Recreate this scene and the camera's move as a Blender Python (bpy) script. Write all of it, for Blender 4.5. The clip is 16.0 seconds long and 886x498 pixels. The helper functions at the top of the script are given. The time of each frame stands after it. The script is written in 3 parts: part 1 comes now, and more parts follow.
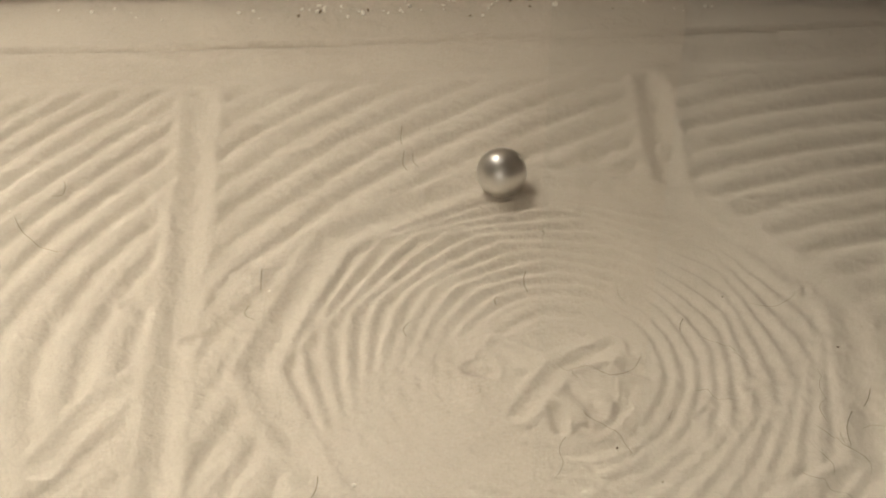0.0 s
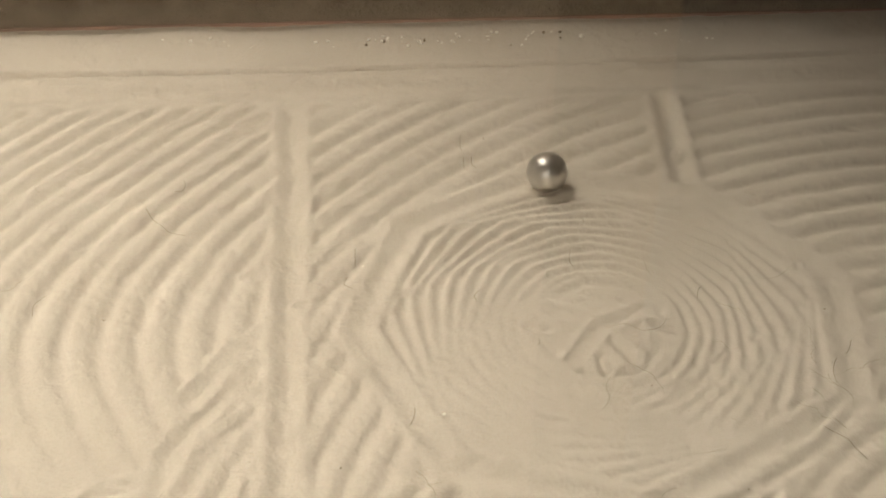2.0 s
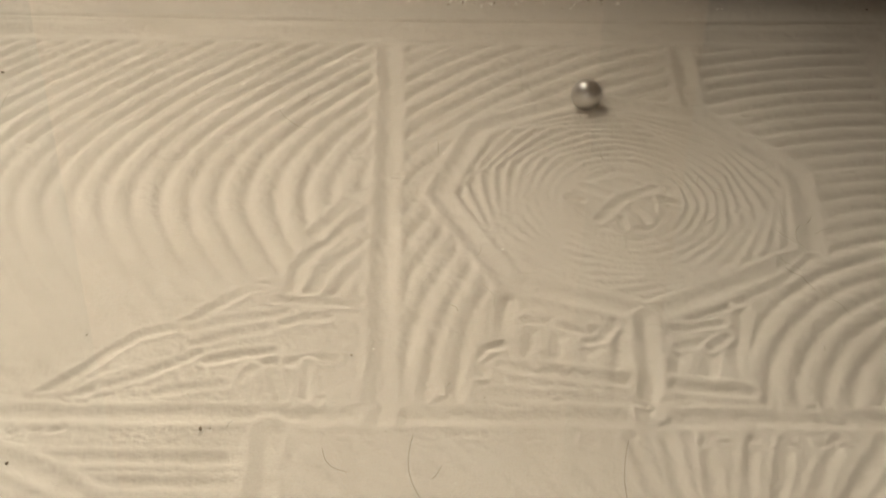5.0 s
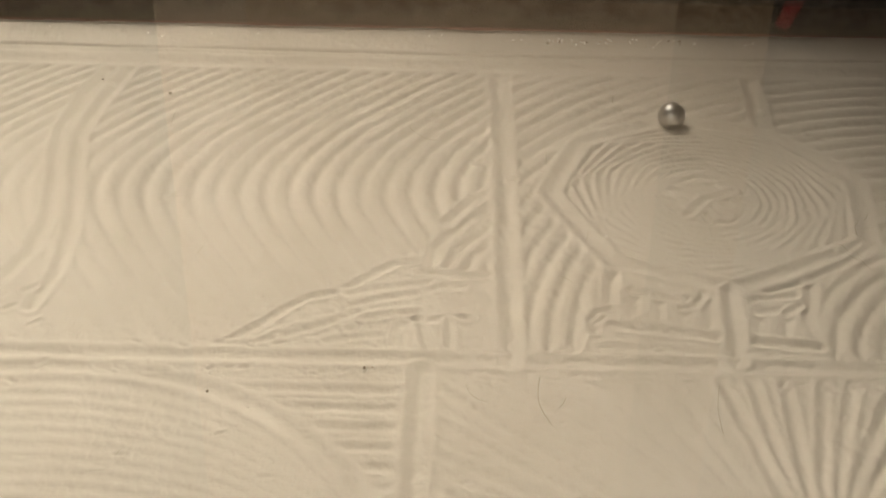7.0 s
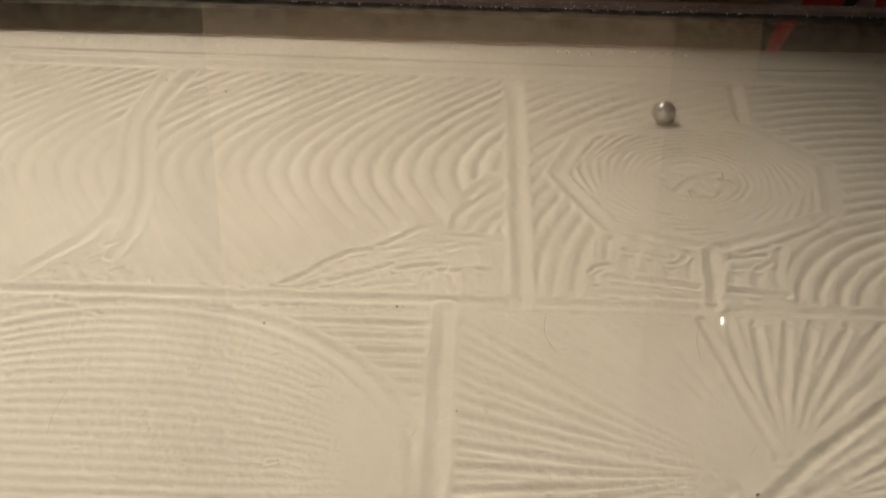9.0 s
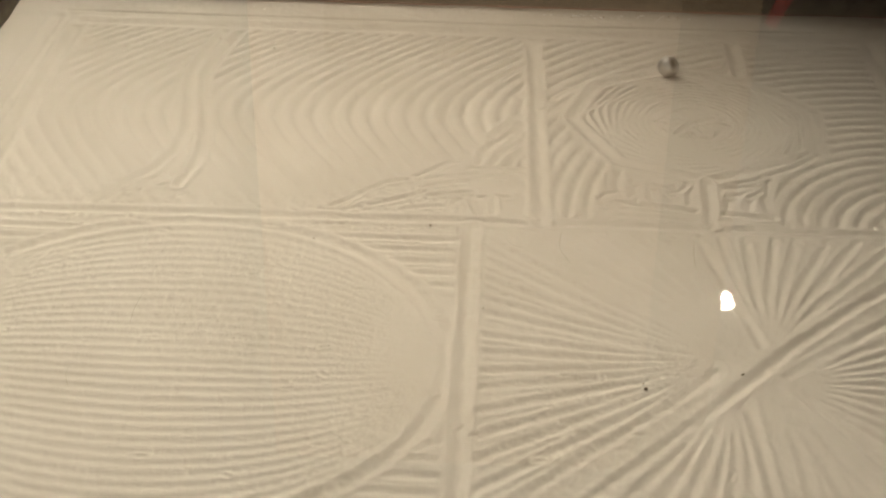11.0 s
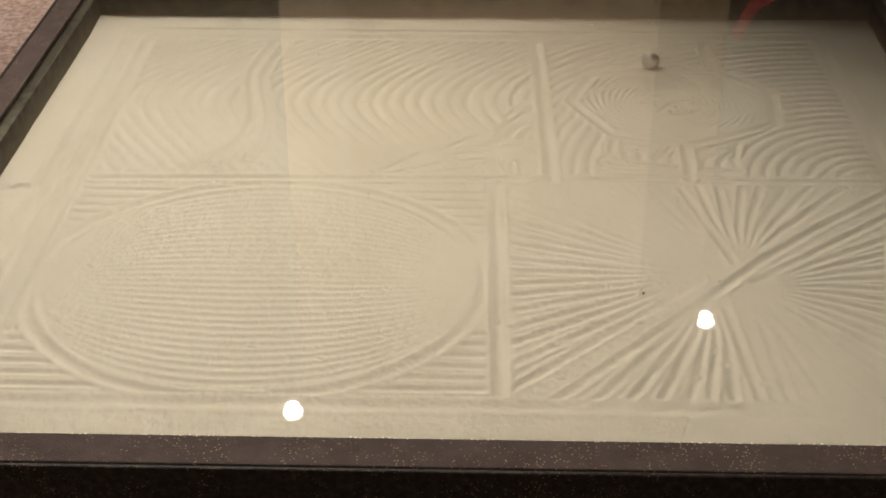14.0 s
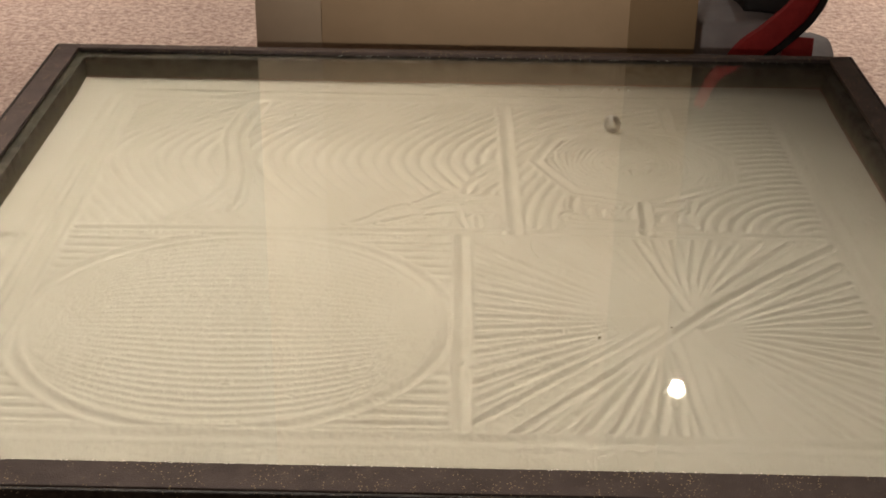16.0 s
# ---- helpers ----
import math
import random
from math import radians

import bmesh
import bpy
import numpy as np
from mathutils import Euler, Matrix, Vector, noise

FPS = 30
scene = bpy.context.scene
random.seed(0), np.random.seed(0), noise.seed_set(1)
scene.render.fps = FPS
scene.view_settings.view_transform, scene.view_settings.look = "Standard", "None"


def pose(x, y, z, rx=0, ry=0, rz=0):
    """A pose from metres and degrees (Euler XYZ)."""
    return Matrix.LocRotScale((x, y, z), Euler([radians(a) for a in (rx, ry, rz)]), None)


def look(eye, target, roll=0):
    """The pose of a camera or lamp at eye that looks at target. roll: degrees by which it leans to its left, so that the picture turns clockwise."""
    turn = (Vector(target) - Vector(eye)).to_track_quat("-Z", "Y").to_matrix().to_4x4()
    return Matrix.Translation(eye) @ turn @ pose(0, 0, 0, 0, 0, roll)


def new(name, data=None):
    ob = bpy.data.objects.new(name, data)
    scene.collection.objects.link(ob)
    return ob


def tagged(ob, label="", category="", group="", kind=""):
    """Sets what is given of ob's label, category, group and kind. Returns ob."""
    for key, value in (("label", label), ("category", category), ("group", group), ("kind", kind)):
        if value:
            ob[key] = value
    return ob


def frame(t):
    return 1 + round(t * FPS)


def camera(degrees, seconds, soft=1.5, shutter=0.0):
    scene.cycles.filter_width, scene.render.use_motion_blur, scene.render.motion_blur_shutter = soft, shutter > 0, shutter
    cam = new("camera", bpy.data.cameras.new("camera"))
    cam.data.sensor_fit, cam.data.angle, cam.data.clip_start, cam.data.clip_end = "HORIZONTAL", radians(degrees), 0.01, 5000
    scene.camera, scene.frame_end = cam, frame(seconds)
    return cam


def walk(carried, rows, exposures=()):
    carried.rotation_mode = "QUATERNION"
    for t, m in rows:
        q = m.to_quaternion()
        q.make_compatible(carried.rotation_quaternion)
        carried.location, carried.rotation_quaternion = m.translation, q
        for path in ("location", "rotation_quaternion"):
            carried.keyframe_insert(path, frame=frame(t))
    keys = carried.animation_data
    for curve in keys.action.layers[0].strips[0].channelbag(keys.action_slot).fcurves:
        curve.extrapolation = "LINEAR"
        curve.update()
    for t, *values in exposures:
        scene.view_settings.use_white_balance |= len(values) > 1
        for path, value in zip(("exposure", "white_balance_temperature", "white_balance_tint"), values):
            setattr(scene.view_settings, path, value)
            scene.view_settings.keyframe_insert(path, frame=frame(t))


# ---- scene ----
cam = camera(33.89, 16.0, soft=1.8)
PATH = [
    (0, (0.1730, -0.0681, 0.4174), (0.1777, 0.3730, 0.0000), -1.20),
    (0.5, (0.1607, -0.1029, 0.4511), (0.1790, 0.3741, 0.0000), -0.18),
    (1, (0.1411, -0.1318, 0.4723), (0.1579, 0.3849, 0.0000), 0.33),
    (1.5, (0.1290, -0.1626, 0.4850), (0.1439, 0.3807, 0.0000), 0.47),
    (2, (0.1221, -0.1820, 0.4899), (0.1476, 0.3628, 0.0000), 0.19),
    (2.5, (0.1169, -0.2073, 0.5039), (0.1476, 0.3580, 0.0000), 1.20),
    (3, (0.1241, -0.2534, 0.5167), (0.1391, 0.3403, 0.0000), 1.08),
    (3.5, (0.1246, -0.3019, 0.5161), (0.1291, 0.3032, 0.0000), 0.92),
    (4, (0.1225, -0.3408, 0.5291), (0.1254, 0.2760, 0.0000), 0.24),
    (4.2, (0.1206, -0.3571, 0.5319), (0.1284, 0.2668, 0.0000), 0.67),
    (6.3, (0.0697, -0.5427, 0.5877), (0.0570, 0.2551, 0.0000), 1.08),
    (6.5, (0.0661, -0.5587, 0.5873), (0.0490, 0.2499, 0.0000), 0.62),
    (7, (0.0438, -0.5986, 0.5945), (0.0275, 0.2347, 0.0000), 0.81),
    (7.5, (0.0360, -0.6395, 0.6032), (0.0319, 0.2233, 0.0000), 1.62),
    (8, (0.0326, -0.6759, 0.6060), (0.0505, 0.2205, 0.0000), 2.29),
    (8.5, (0.0388, -0.7096, 0.6158), (0.0405, 0.2115, 0.0000), 1.01),
    (9, (0.0439, -0.7782, 0.6220), (0.0124, 0.1860, 0.0000), 0.89),
    (9.5, (0.0552, -0.8243, 0.6240), (0.0173, 0.1543, 0.0000), 0.34),
    (9.7, (0.0511, -0.8349, 0.6247), (0.0218, 0.1427, 0.0000), 0.98),
    (11.8, (0.0310, -1.0141, 0.6764), (-0.0239, 0.0480, 0.0000), 0.46),
    (12, (0.0172, -1.0302, 0.6843), (-0.0210, 0.0531, 0.0000), 0.83),
    (12.5, (-0.0004, -1.0663, 0.6870), (-0.0287, 0.0483, 0.0000), 1.87),
    (13, (0.0018, -1.1090, 0.6958), (0.0119, 0.0380, 0.0000), 1.42),
    (13.5, (0.0065, -1.1666, 0.7037), (-0.0061, 0.0058, 0.0000), 1.48),
    (14, (0.0012, -1.2312, 0.6976), (-0.0343, -0.0290, 0.0000), -0.18),
    (14.5, (0.0098, -1.2768, 0.7034), (-0.0106, -0.0269, 0.0000), 0.64),
    (15, (0.0116, -1.3032, 0.6966), (0.0008, -0.0122, 0.0000), 0.27),
    (15.5, (0.0162, -1.3090, 0.7028), (-0.0024, 0.0366, 0.0000), 0.29),
    (16, (0.0160, -1.3071, 0.7070), (-0.0033, 0.0762, 0.0000), 0.70),
]
walk(cam, [(t, look(eye, target, roll)) for t, eye, target, roll in PATH],
     exposures=[(0.0, 0.05, 6500, 10), (1.5, 0.04, 6500, 10), (4.0, -0.14, 6500, 10), (7.0, -0.28, 6500, 10), (9.5, -0.26, 6500, 10), (12.5, -0.21, 6500, 7), (16.0, -0.11, 6500, 7)])

# ---- light ----
FLOOR = -0.45          # carpet level, the sand lies at 0
CEIL = 2.0
world = bpy.data.worlds.new("room_air")
scene.world = world
world.use_nodes = True
world.node_tree.nodes["Background"].inputs[0].default_value = (1.0, 0.86, 0.68, 1)
world.node_tree.nodes["Background"].inputs[1].default_value = 0.05
scene.view_settings.exposure = 0.0

LAMP_TINT = (0.993, 0.872, 0.762)


def downlight(x, y, power, size=0.09, spread=150):
    """A recessed ceiling lamp: trim ring, glowing lens and the light itself."""
    holder = new("downlight")
    holder.matrix_world = pose(x, y, CEIL)
    tagged(holder, "round white recessed downlight in the ceiling, mirrored in glass or added fill", "ceiling light", "ceiling downlights")
    bm = bmesh.new()
    n = 32
    rings = [(0.5, -0.001), (0.53, -0.006), (0.62, -0.006), (0.66, 0.0)]
    loops = [[bm.verts.new((r * size * 1.04 * math.cos(6.28318 * i / n), r * size * 1.04 * math.sin(6.28318 * i / n), z)) for i in range(n)] for r, z in rings]
    for a, b in zip(loops, loops[1:]):
        for i in range(n):
            bm.faces.new((a[i], b[i], b[(i + 1) % n], a[(i + 1) % n]))
    part("trim_ring", bm, M_WHITE, holder)
    bm = bmesh.new()
    bmesh.ops.create_uvsphere(bm, u_segments=24, v_segments=12, radius=size * 0.46, matrix=Matrix.Translation((0, 0, -0.012)) @ Matrix.Diagonal((1, 1, 0.55, 1)))
    part("lens", bm, M_LENS, holder, "glowing warm white lens")
    data = bpy.data.lights.new("downlight_lamp", "AREA")
    data.shape, data.size, data.energy, data.color = "DISK", size * 0.55, power, LAMP_TINT
    data.spread = radians(spread)
    lamp = new("downlight_lamp", data)
    lamp.matrix_world = pose(x, y, CEIL - 0.036)
    return holder


def ceiling_spot(x, y, target, power, cone, soft):
    """A spotlight on a short stem: key over the table, added fill on the box."""
    holder = new("key_or_fill_spotlight")
    holder.matrix_world = pose(x, y, CEIL)
    tagged(holder, "small pale ceiling spotlight, out of view, key or added fill", "spotlight")
    bm = bmesh.new()
    bmesh.ops.create_cone(bm, cap_ends=True, segments=24, radius1=0.045, radius2=0.045, depth=0.015, matrix=pose(0, 0, -0.0075))
    bmesh.ops.create_cone(bm, cap_ends=True, segments=12, radius1=0.008, radius2=0.008, depth=0.06, matrix=pose(0, 0, -0.045))
    part("stem", bm, M_WHITE, holder)
    aim = look((0, 0, -0.085), Vector(target) - Vector((x, y, CEIL)))
    bm = bmesh.new()
    bmesh.ops.create_cone(bm, cap_ends=False, segments=32, radius1=0.042, radius2=0.03, depth=0.09, matrix=aim)
    part("housing", bm, M_WHITE, holder)
    data = bpy.data.lights.new("spotlight_lamp", "SPOT")
    data.energy, data.color, data.spot_size, data.spot_blend, data.shadow_soft_size = power, LAMP_TINT, radians(cone), 1.0, soft
    lamp = new("spotlight_lamp", data)
    lamp.matrix_world = look((x, y, CEIL - 0.15), target)
    return holder


# ---- materials ----
def shader(name, colour=(0.5, 0.5, 0.5), rough=0.6, metal=0.0):
    m = bpy.data.materials.new(name)
    m.use_nodes = True
    b = m.node_tree.nodes["Principled BSDF"]
    b.inputs["Base Color"].default_value = (*colour, 1)
    b.inputs["Roughness"].default_value = rough
    b.inputs["Metallic"].default_value = metal
    return m, m.node_tree.nodes, m.node_tree.links, b


def coords(nodes):
    return nodes.new("ShaderNodeTexCoord").outputs["Object"]


def noise_at(nodes, links, scale, detail=4.0, rough=0.55):
    n = nodes.new("ShaderNodeTexNoise")
    n.inputs["Scale"].default_value, n.inputs["Detail"].default_value, n.inputs["Roughness"].default_value = scale, detail, rough
    links.new(coords(nodes), n.inputs["Vector"])
    return n.outputs["Fac"]


def ramp(nodes, links, value, *stops):
    r = nodes.new("ShaderNodeValToRGB")
    while len(r.color_ramp.elements) < len(stops):
        r.color_ramp.elements.new(0.5)
    for e, (p, c) in zip(r.color_ramp.elements, stops):
        e.position, e.color = p, (*c, 1)
    links.new(value, r.inputs["Fac"])
    return r.outputs["Color"]


def mixed(nodes, links, a, b, fac=0.5, how="MIX"):
    x = nodes.new("ShaderNodeMix")
    x.data_type, x.blend_type = "RGBA", how
    x.inputs[0].default_value = fac
    links.new(a, x.inputs[6])
    links.new(b, x.inputs[7])
    return x.outputs[2]


def bump(nodes, links, b, value, strength, distance):
    n = nodes.new("ShaderNodeBump")
    n.inputs["Strength"].default_value, n.inputs["Distance"].default_value = strength, distance
    links.new(value, n.inputs["Height"])
    if b.inputs["Normal"].is_linked:
        links.new(b.inputs["Normal"].links[0].from_socket, n.inputs["Normal"])
    links.new(n.outputs["Normal"], b.inputs["Normal"])


def sand_material():
    m, nodes, links, b = shader("pale_fine_sand", rough=0.9)
    fine = ramp(nodes, links, noise_at(nodes, links, 900, 2), (0.3, (0.50, 0.445, 0.375)), (0.7, (0.60, 0.54, 0.46)))
    wide = ramp(nodes, links, noise_at(nodes, links, 9, 5), (0.3, (0.93, 0.92, 0.90)), (0.7, (1, 1, 1)))
    links.new(mixed(nodes, links, fine, wide, 1.0, "MULTIPLY"), b.inputs["Base Color"])
    bump(nodes, links, b, noise_at(nodes, links, 1400, 2), 0.25, 0.0006)
    bump(nodes, links, b, noise_at(nodes, links, 420, 3), 0.6, 0.0012)
    bump(nodes, links, b, noise_at(nodes, links, 160, 4), 0.35, 0.0012)
    return m


def coat_material(name, dark, light, speck, rough, scale, relief=700):
    """Textured paint with fine metallic flecks."""
    m, nodes, links, b = shader(name, rough=rough)
    b.inputs["Specular IOR Level"].default_value = 0.25
    base = ramp(nodes, links, noise_at(nodes, links, scale, 4), (0.35, dark), (0.7, light))
    v = nodes.new("ShaderNodeTexVoronoi")
    v.inputs["Scale"].default_value = 330
    links.new(coords(nodes), v.inputs["Vector"])
    few = ramp(nodes, links, v.outputs["Distance"], (0.14, (1, 1, 1)), (0.24, (0, 0, 0)))
    where = ramp(nodes, links, noise_at(nodes, links, 28, 3), (0.44, (0, 0, 0)), (0.58, (1, 1, 1)))
    mask = mixed(nodes, links, few, where, 1.0, "MULTIPLY")
    x = nodes.new("ShaderNodeMix")
    x.data_type = "RGBA"
    links.new(mask, x.inputs[0])
    links.new(base, x.inputs[6])
    x.inputs[7].default_value = (*speck, 1)
    links.new(x.outputs[2], b.inputs["Base Color"])
    bump(nodes, links, b, noise_at(nodes, links, relief, 3), 0.9, 0.0016)
    return m


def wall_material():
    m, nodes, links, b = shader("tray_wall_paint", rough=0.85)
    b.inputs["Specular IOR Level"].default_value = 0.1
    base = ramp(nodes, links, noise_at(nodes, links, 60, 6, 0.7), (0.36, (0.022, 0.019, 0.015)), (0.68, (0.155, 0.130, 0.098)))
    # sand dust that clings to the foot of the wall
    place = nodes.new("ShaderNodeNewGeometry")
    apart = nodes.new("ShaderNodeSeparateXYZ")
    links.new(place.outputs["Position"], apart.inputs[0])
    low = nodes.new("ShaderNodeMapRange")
    # dust drawn higher and heavier in place of missing bounce light
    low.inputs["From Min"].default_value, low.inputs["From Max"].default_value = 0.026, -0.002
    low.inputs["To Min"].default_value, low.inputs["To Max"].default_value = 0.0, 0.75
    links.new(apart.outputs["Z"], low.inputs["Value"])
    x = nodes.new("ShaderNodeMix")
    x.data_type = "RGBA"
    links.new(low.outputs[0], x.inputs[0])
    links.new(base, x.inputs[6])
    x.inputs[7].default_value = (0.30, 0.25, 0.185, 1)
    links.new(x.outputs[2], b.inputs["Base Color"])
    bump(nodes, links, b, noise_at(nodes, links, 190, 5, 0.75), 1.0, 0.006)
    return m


def carpet_material():
    m, nodes, links, b = shader("pinkish_loop_carpet", rough=0.95)
    fine = ramp(nodes, links, noise_at(nodes, links, 62, 5, 0.8), (0.30, (0.26, 0.16, 0.135)), (0.48, (0.58, 0.415, 0.35)), (0.64, (0.84, 0.70, 0.61)))
    wide = ramp(nodes, links, noise_at(nodes, links, 6, 3), (0.3, (0.85, 0.83, 0.83)), (0.7, (1, 1, 1)))
    links.new(mixed(nodes, links, fine, wide, 1.0, "MULTIPLY"), b.inputs["Base Color"])
    bump(nodes, links, b, noise_at(nodes, links, 220, 3), 0.9, 0.006)
    return m


def plain_material(name, a, c, scale, rough, metal=0.0, relief=0.0, relief_scale=200):
    m, nodes, links, b = shader(name, rough=rough, metal=metal)
    links.new(ramp(nodes, links, noise_at(nodes, links, scale, 4), (0.3, a), (0.7, c)), b.inputs["Base Color"])
    if relief:
        bump(nodes, links, b, noise_at(nodes, links, relief_scale, 3), 0.5, relief)
    return m


def glass_material():
    m, nodes, links, b = shader("clear_glass", (0.93, 0.97, 0.94), 0.0)
    b.inputs["Transmission Weight"].default_value = 1.0
    b.inputs["IOR"].default_value = 1.5
    return m


def lens_material():
    m, nodes, links, b = shader("lamp_lens", (1, 1, 1), 0.4)
    b.inputs["Emission Color"].default_value = (1, 0.9, 0.74, 1)
    b.inputs["Emission Strength"].default_value = 30
    return m


M_SAND = sand_material()
M_RIM = coat_material("brown_speckled_paint", (0.120, 0.088, 0.078), (0.175, 0.130, 0.116), (0.75, 0.55, 0.32), 0.5, 40)
M_APRON = coat_material("black_pebbled_paint", (0.022, 0.016, 0.013), (0.058, 0.043, 0.034), (0.30, 0.22, 0.14), 0.42, 150, 260)
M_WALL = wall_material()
M_CARPET = carpet_material()
M_CARD = plain_material("corrugated_card", (0.53, 0.375, 0.235), (0.59, 0.42, 0.265), 12, 0.85, relief=0.0006)
M_CARD_PALE = plain_material("pale_card", (0.60, 0.46, 0.33), (0.65, 0.505, 0.365), 12, 0.85, relief=0.0006)
M_CARD_DARK = plain_material("dark_card", (0.31, 0.205, 0.11), (0.35, 0.235, 0.13), 12, 0.85, relief=0.0006)
M_STEEL = plain_material("dull_steel", (0.55, 0.54, 0.52), (0.66, 0.65, 0.63), 90, 0.32, 1.0, relief=0.0004, relief_scale=700)
M_RED = plain_material("red_webbing", (0.42, 0.022, 0.024), (0.54, 0.036, 0.036), 60, 0.6, relief=0.0008)
M_BLACK = plain_material("black_binding", (0.010, 0.009, 0.009), (0.02, 0.018, 0.018), 60, 0.6, relief=0.0005)
M_GREY = plain_material("grey_nylon", (0.27, 0.245, 0.25), (0.38, 0.345, 0.35), 20, 0.7, relief=0.001)
M_WHITE = plain_material("ceiling_plaster", (0.24, 0.22, 0.19), (0.28, 0.26, 0.23), 3, 0.9, relief=0.001)
M_PAINT = plain_material("brown_wall_paint", (0.09, 0.07, 0.052), (0.11, 0.085, 0.064), 2, 0.9, relief=0.001)
M_EDGE_STRIP = plain_material("red_brown_strip", (0.20, 0.14, 0.105), (0.36, 0.20, 0.15), 14, 0.8, relief=0.0006)
M_GLASS = glass_material()
M_LENS = lens_material()
M_GRIT = plain_material("pale_grit", (0.75, 0.70, 0.6), (0.9, 0.86, 0.78), 300, 0.5)
M_FIBRE = plain_material("dark_fibre", (0.12, 0.09, 0.065), (0.19, 0.145, 0.10), 300, 0.9)


# ---- building helpers ----
def part(name, bm, material, parent=None, label="", smooth=False):
    me = bpy.data.meshes.new(name)
    bm.normal_update()
    bm.to_mesh(me)
    bm.free()
    me.materials.append(material)
    if smooth:
        for p in me.polygons:
            p.use_smooth = True
    ob = new(name, me)
    if parent is not None:
        ob.parent = parent
    if label:
        tagged(ob, label)
    return ob


def block(x0, x1, y0, y1, z0, z1, bevel=0.0, segments=2):
    bm = bmesh.new()
    bmesh.ops.create_cube(bm, size=1, matrix=Matrix.Translation(((x0 + x1) / 2, (y0 + y1) / 2, (z0 + z1) / 2)) @ Matrix.Diagonal((x1 - x0, y1 - y0, z1 - z0, 1)))
    if bevel:
        bmesh.ops.bevel(bm, geom=bm.edges[:], offset=bevel, segments=segments, affect="EDGES", profile=0.5)
    return bm


# ---- room ----
def room():
    x0, x1, y0, y1 = -4.0, 4.0, -6.0, 8.8
    tagged(part("floor", block(x0 - 0.1, x1 + 0.1, y0 - 0.1, y1 + 0.1, FLOOR - 0.06, FLOOR), M_CARPET), "pinkish beige speckled loop-pile carpet", "carpet", kind="structure")
    tagged(part("ceiling", block(x0 - 0.1, x1 + 0.1, y0 - 0.1, y1 + 0.1, CEIL + 0.003, CEIL + 0.1), M_WHITE), "plain grey-beige plaster ceiling", "ceiling", kind="structure")
    # unseen walls added to close the room, dark to keep glass reflections low
    for name, b in (("wall_west", (x0 - 0.1, x0, y0, y1)), ("wall_east", (x1, x1 + 0.1, y0, y1)), ("wall_south", (x0, x1, y0 - 0.1, y0)), ("wall_north", (x0, x1, y1, y1 + 0.1))):
        tagged(part(name, block(*b, FLOOR, CEIL), M_PAINT), "plain dark brown painted wall, unseen, closing the room", "wall", kind="structure")


room()
ceiling_spot(-0.54, 1.05, (-0.40, -0.37, 0), 131, 66, 0.022)
# added unseen spotlight, narrow so it brightens the box and little of the sand
ceiling_spot(-1.30, -5.10, (0.03, 0.86, 0.51), 800, 13.6, 0.04)
downlight(0.745, 2.82, 8, 0.066)
downlight(-0.555, 2.29, 8, 0.066)
# three added downlights, unseen: fill for the box, then two for the carpet
downlight(-0.20, -2.60, 9, 0.075)
downlight(-1.90, 2.60, 26, 0.075, 100)
downlight(1.90, 2.60, 26, 0.075, 100)

# ---- table ----
XI, YN, YF = 0.501, -0.378, 0.564      # inside of the tray
XO, ON, OF = 0.547, -0.4165, 0.599     # outside of the rim
XG, YG = 0.513, 0.581                  # inner edge of the rim above the glass
RIM = 0.0417


def frame_bar(pts, z0, z1, bevel):
    """A mitred bar from four plan corners."""
    bm = bmesh.new()
    lo = [bm.verts.new((x, y, z0)) for x, y in pts]
    hi = [bm.verts.new((x, y, z1)) for x, y in pts]
    bm.faces.new(lo[::-1])
    bm.faces.new(hi)
    for i in range(4):
        bm.faces.new((lo[i], lo[(i + 1) % 4], hi[(i + 1) % 4], hi[i]))
    bmesh.ops.recalc_face_normals(bm, faces=bm.faces[:])
    bmesh.ops.bevel(bm, geom=[e for e in bm.edges if abs(e.verts[0].co.z - e.verts[1].co.z) < 1e-6 and e.verts[0].co.z > (z0 + z1) / 2], offset=bevel, segments=3, affect="EDGES", profile=0.5)
    return bm


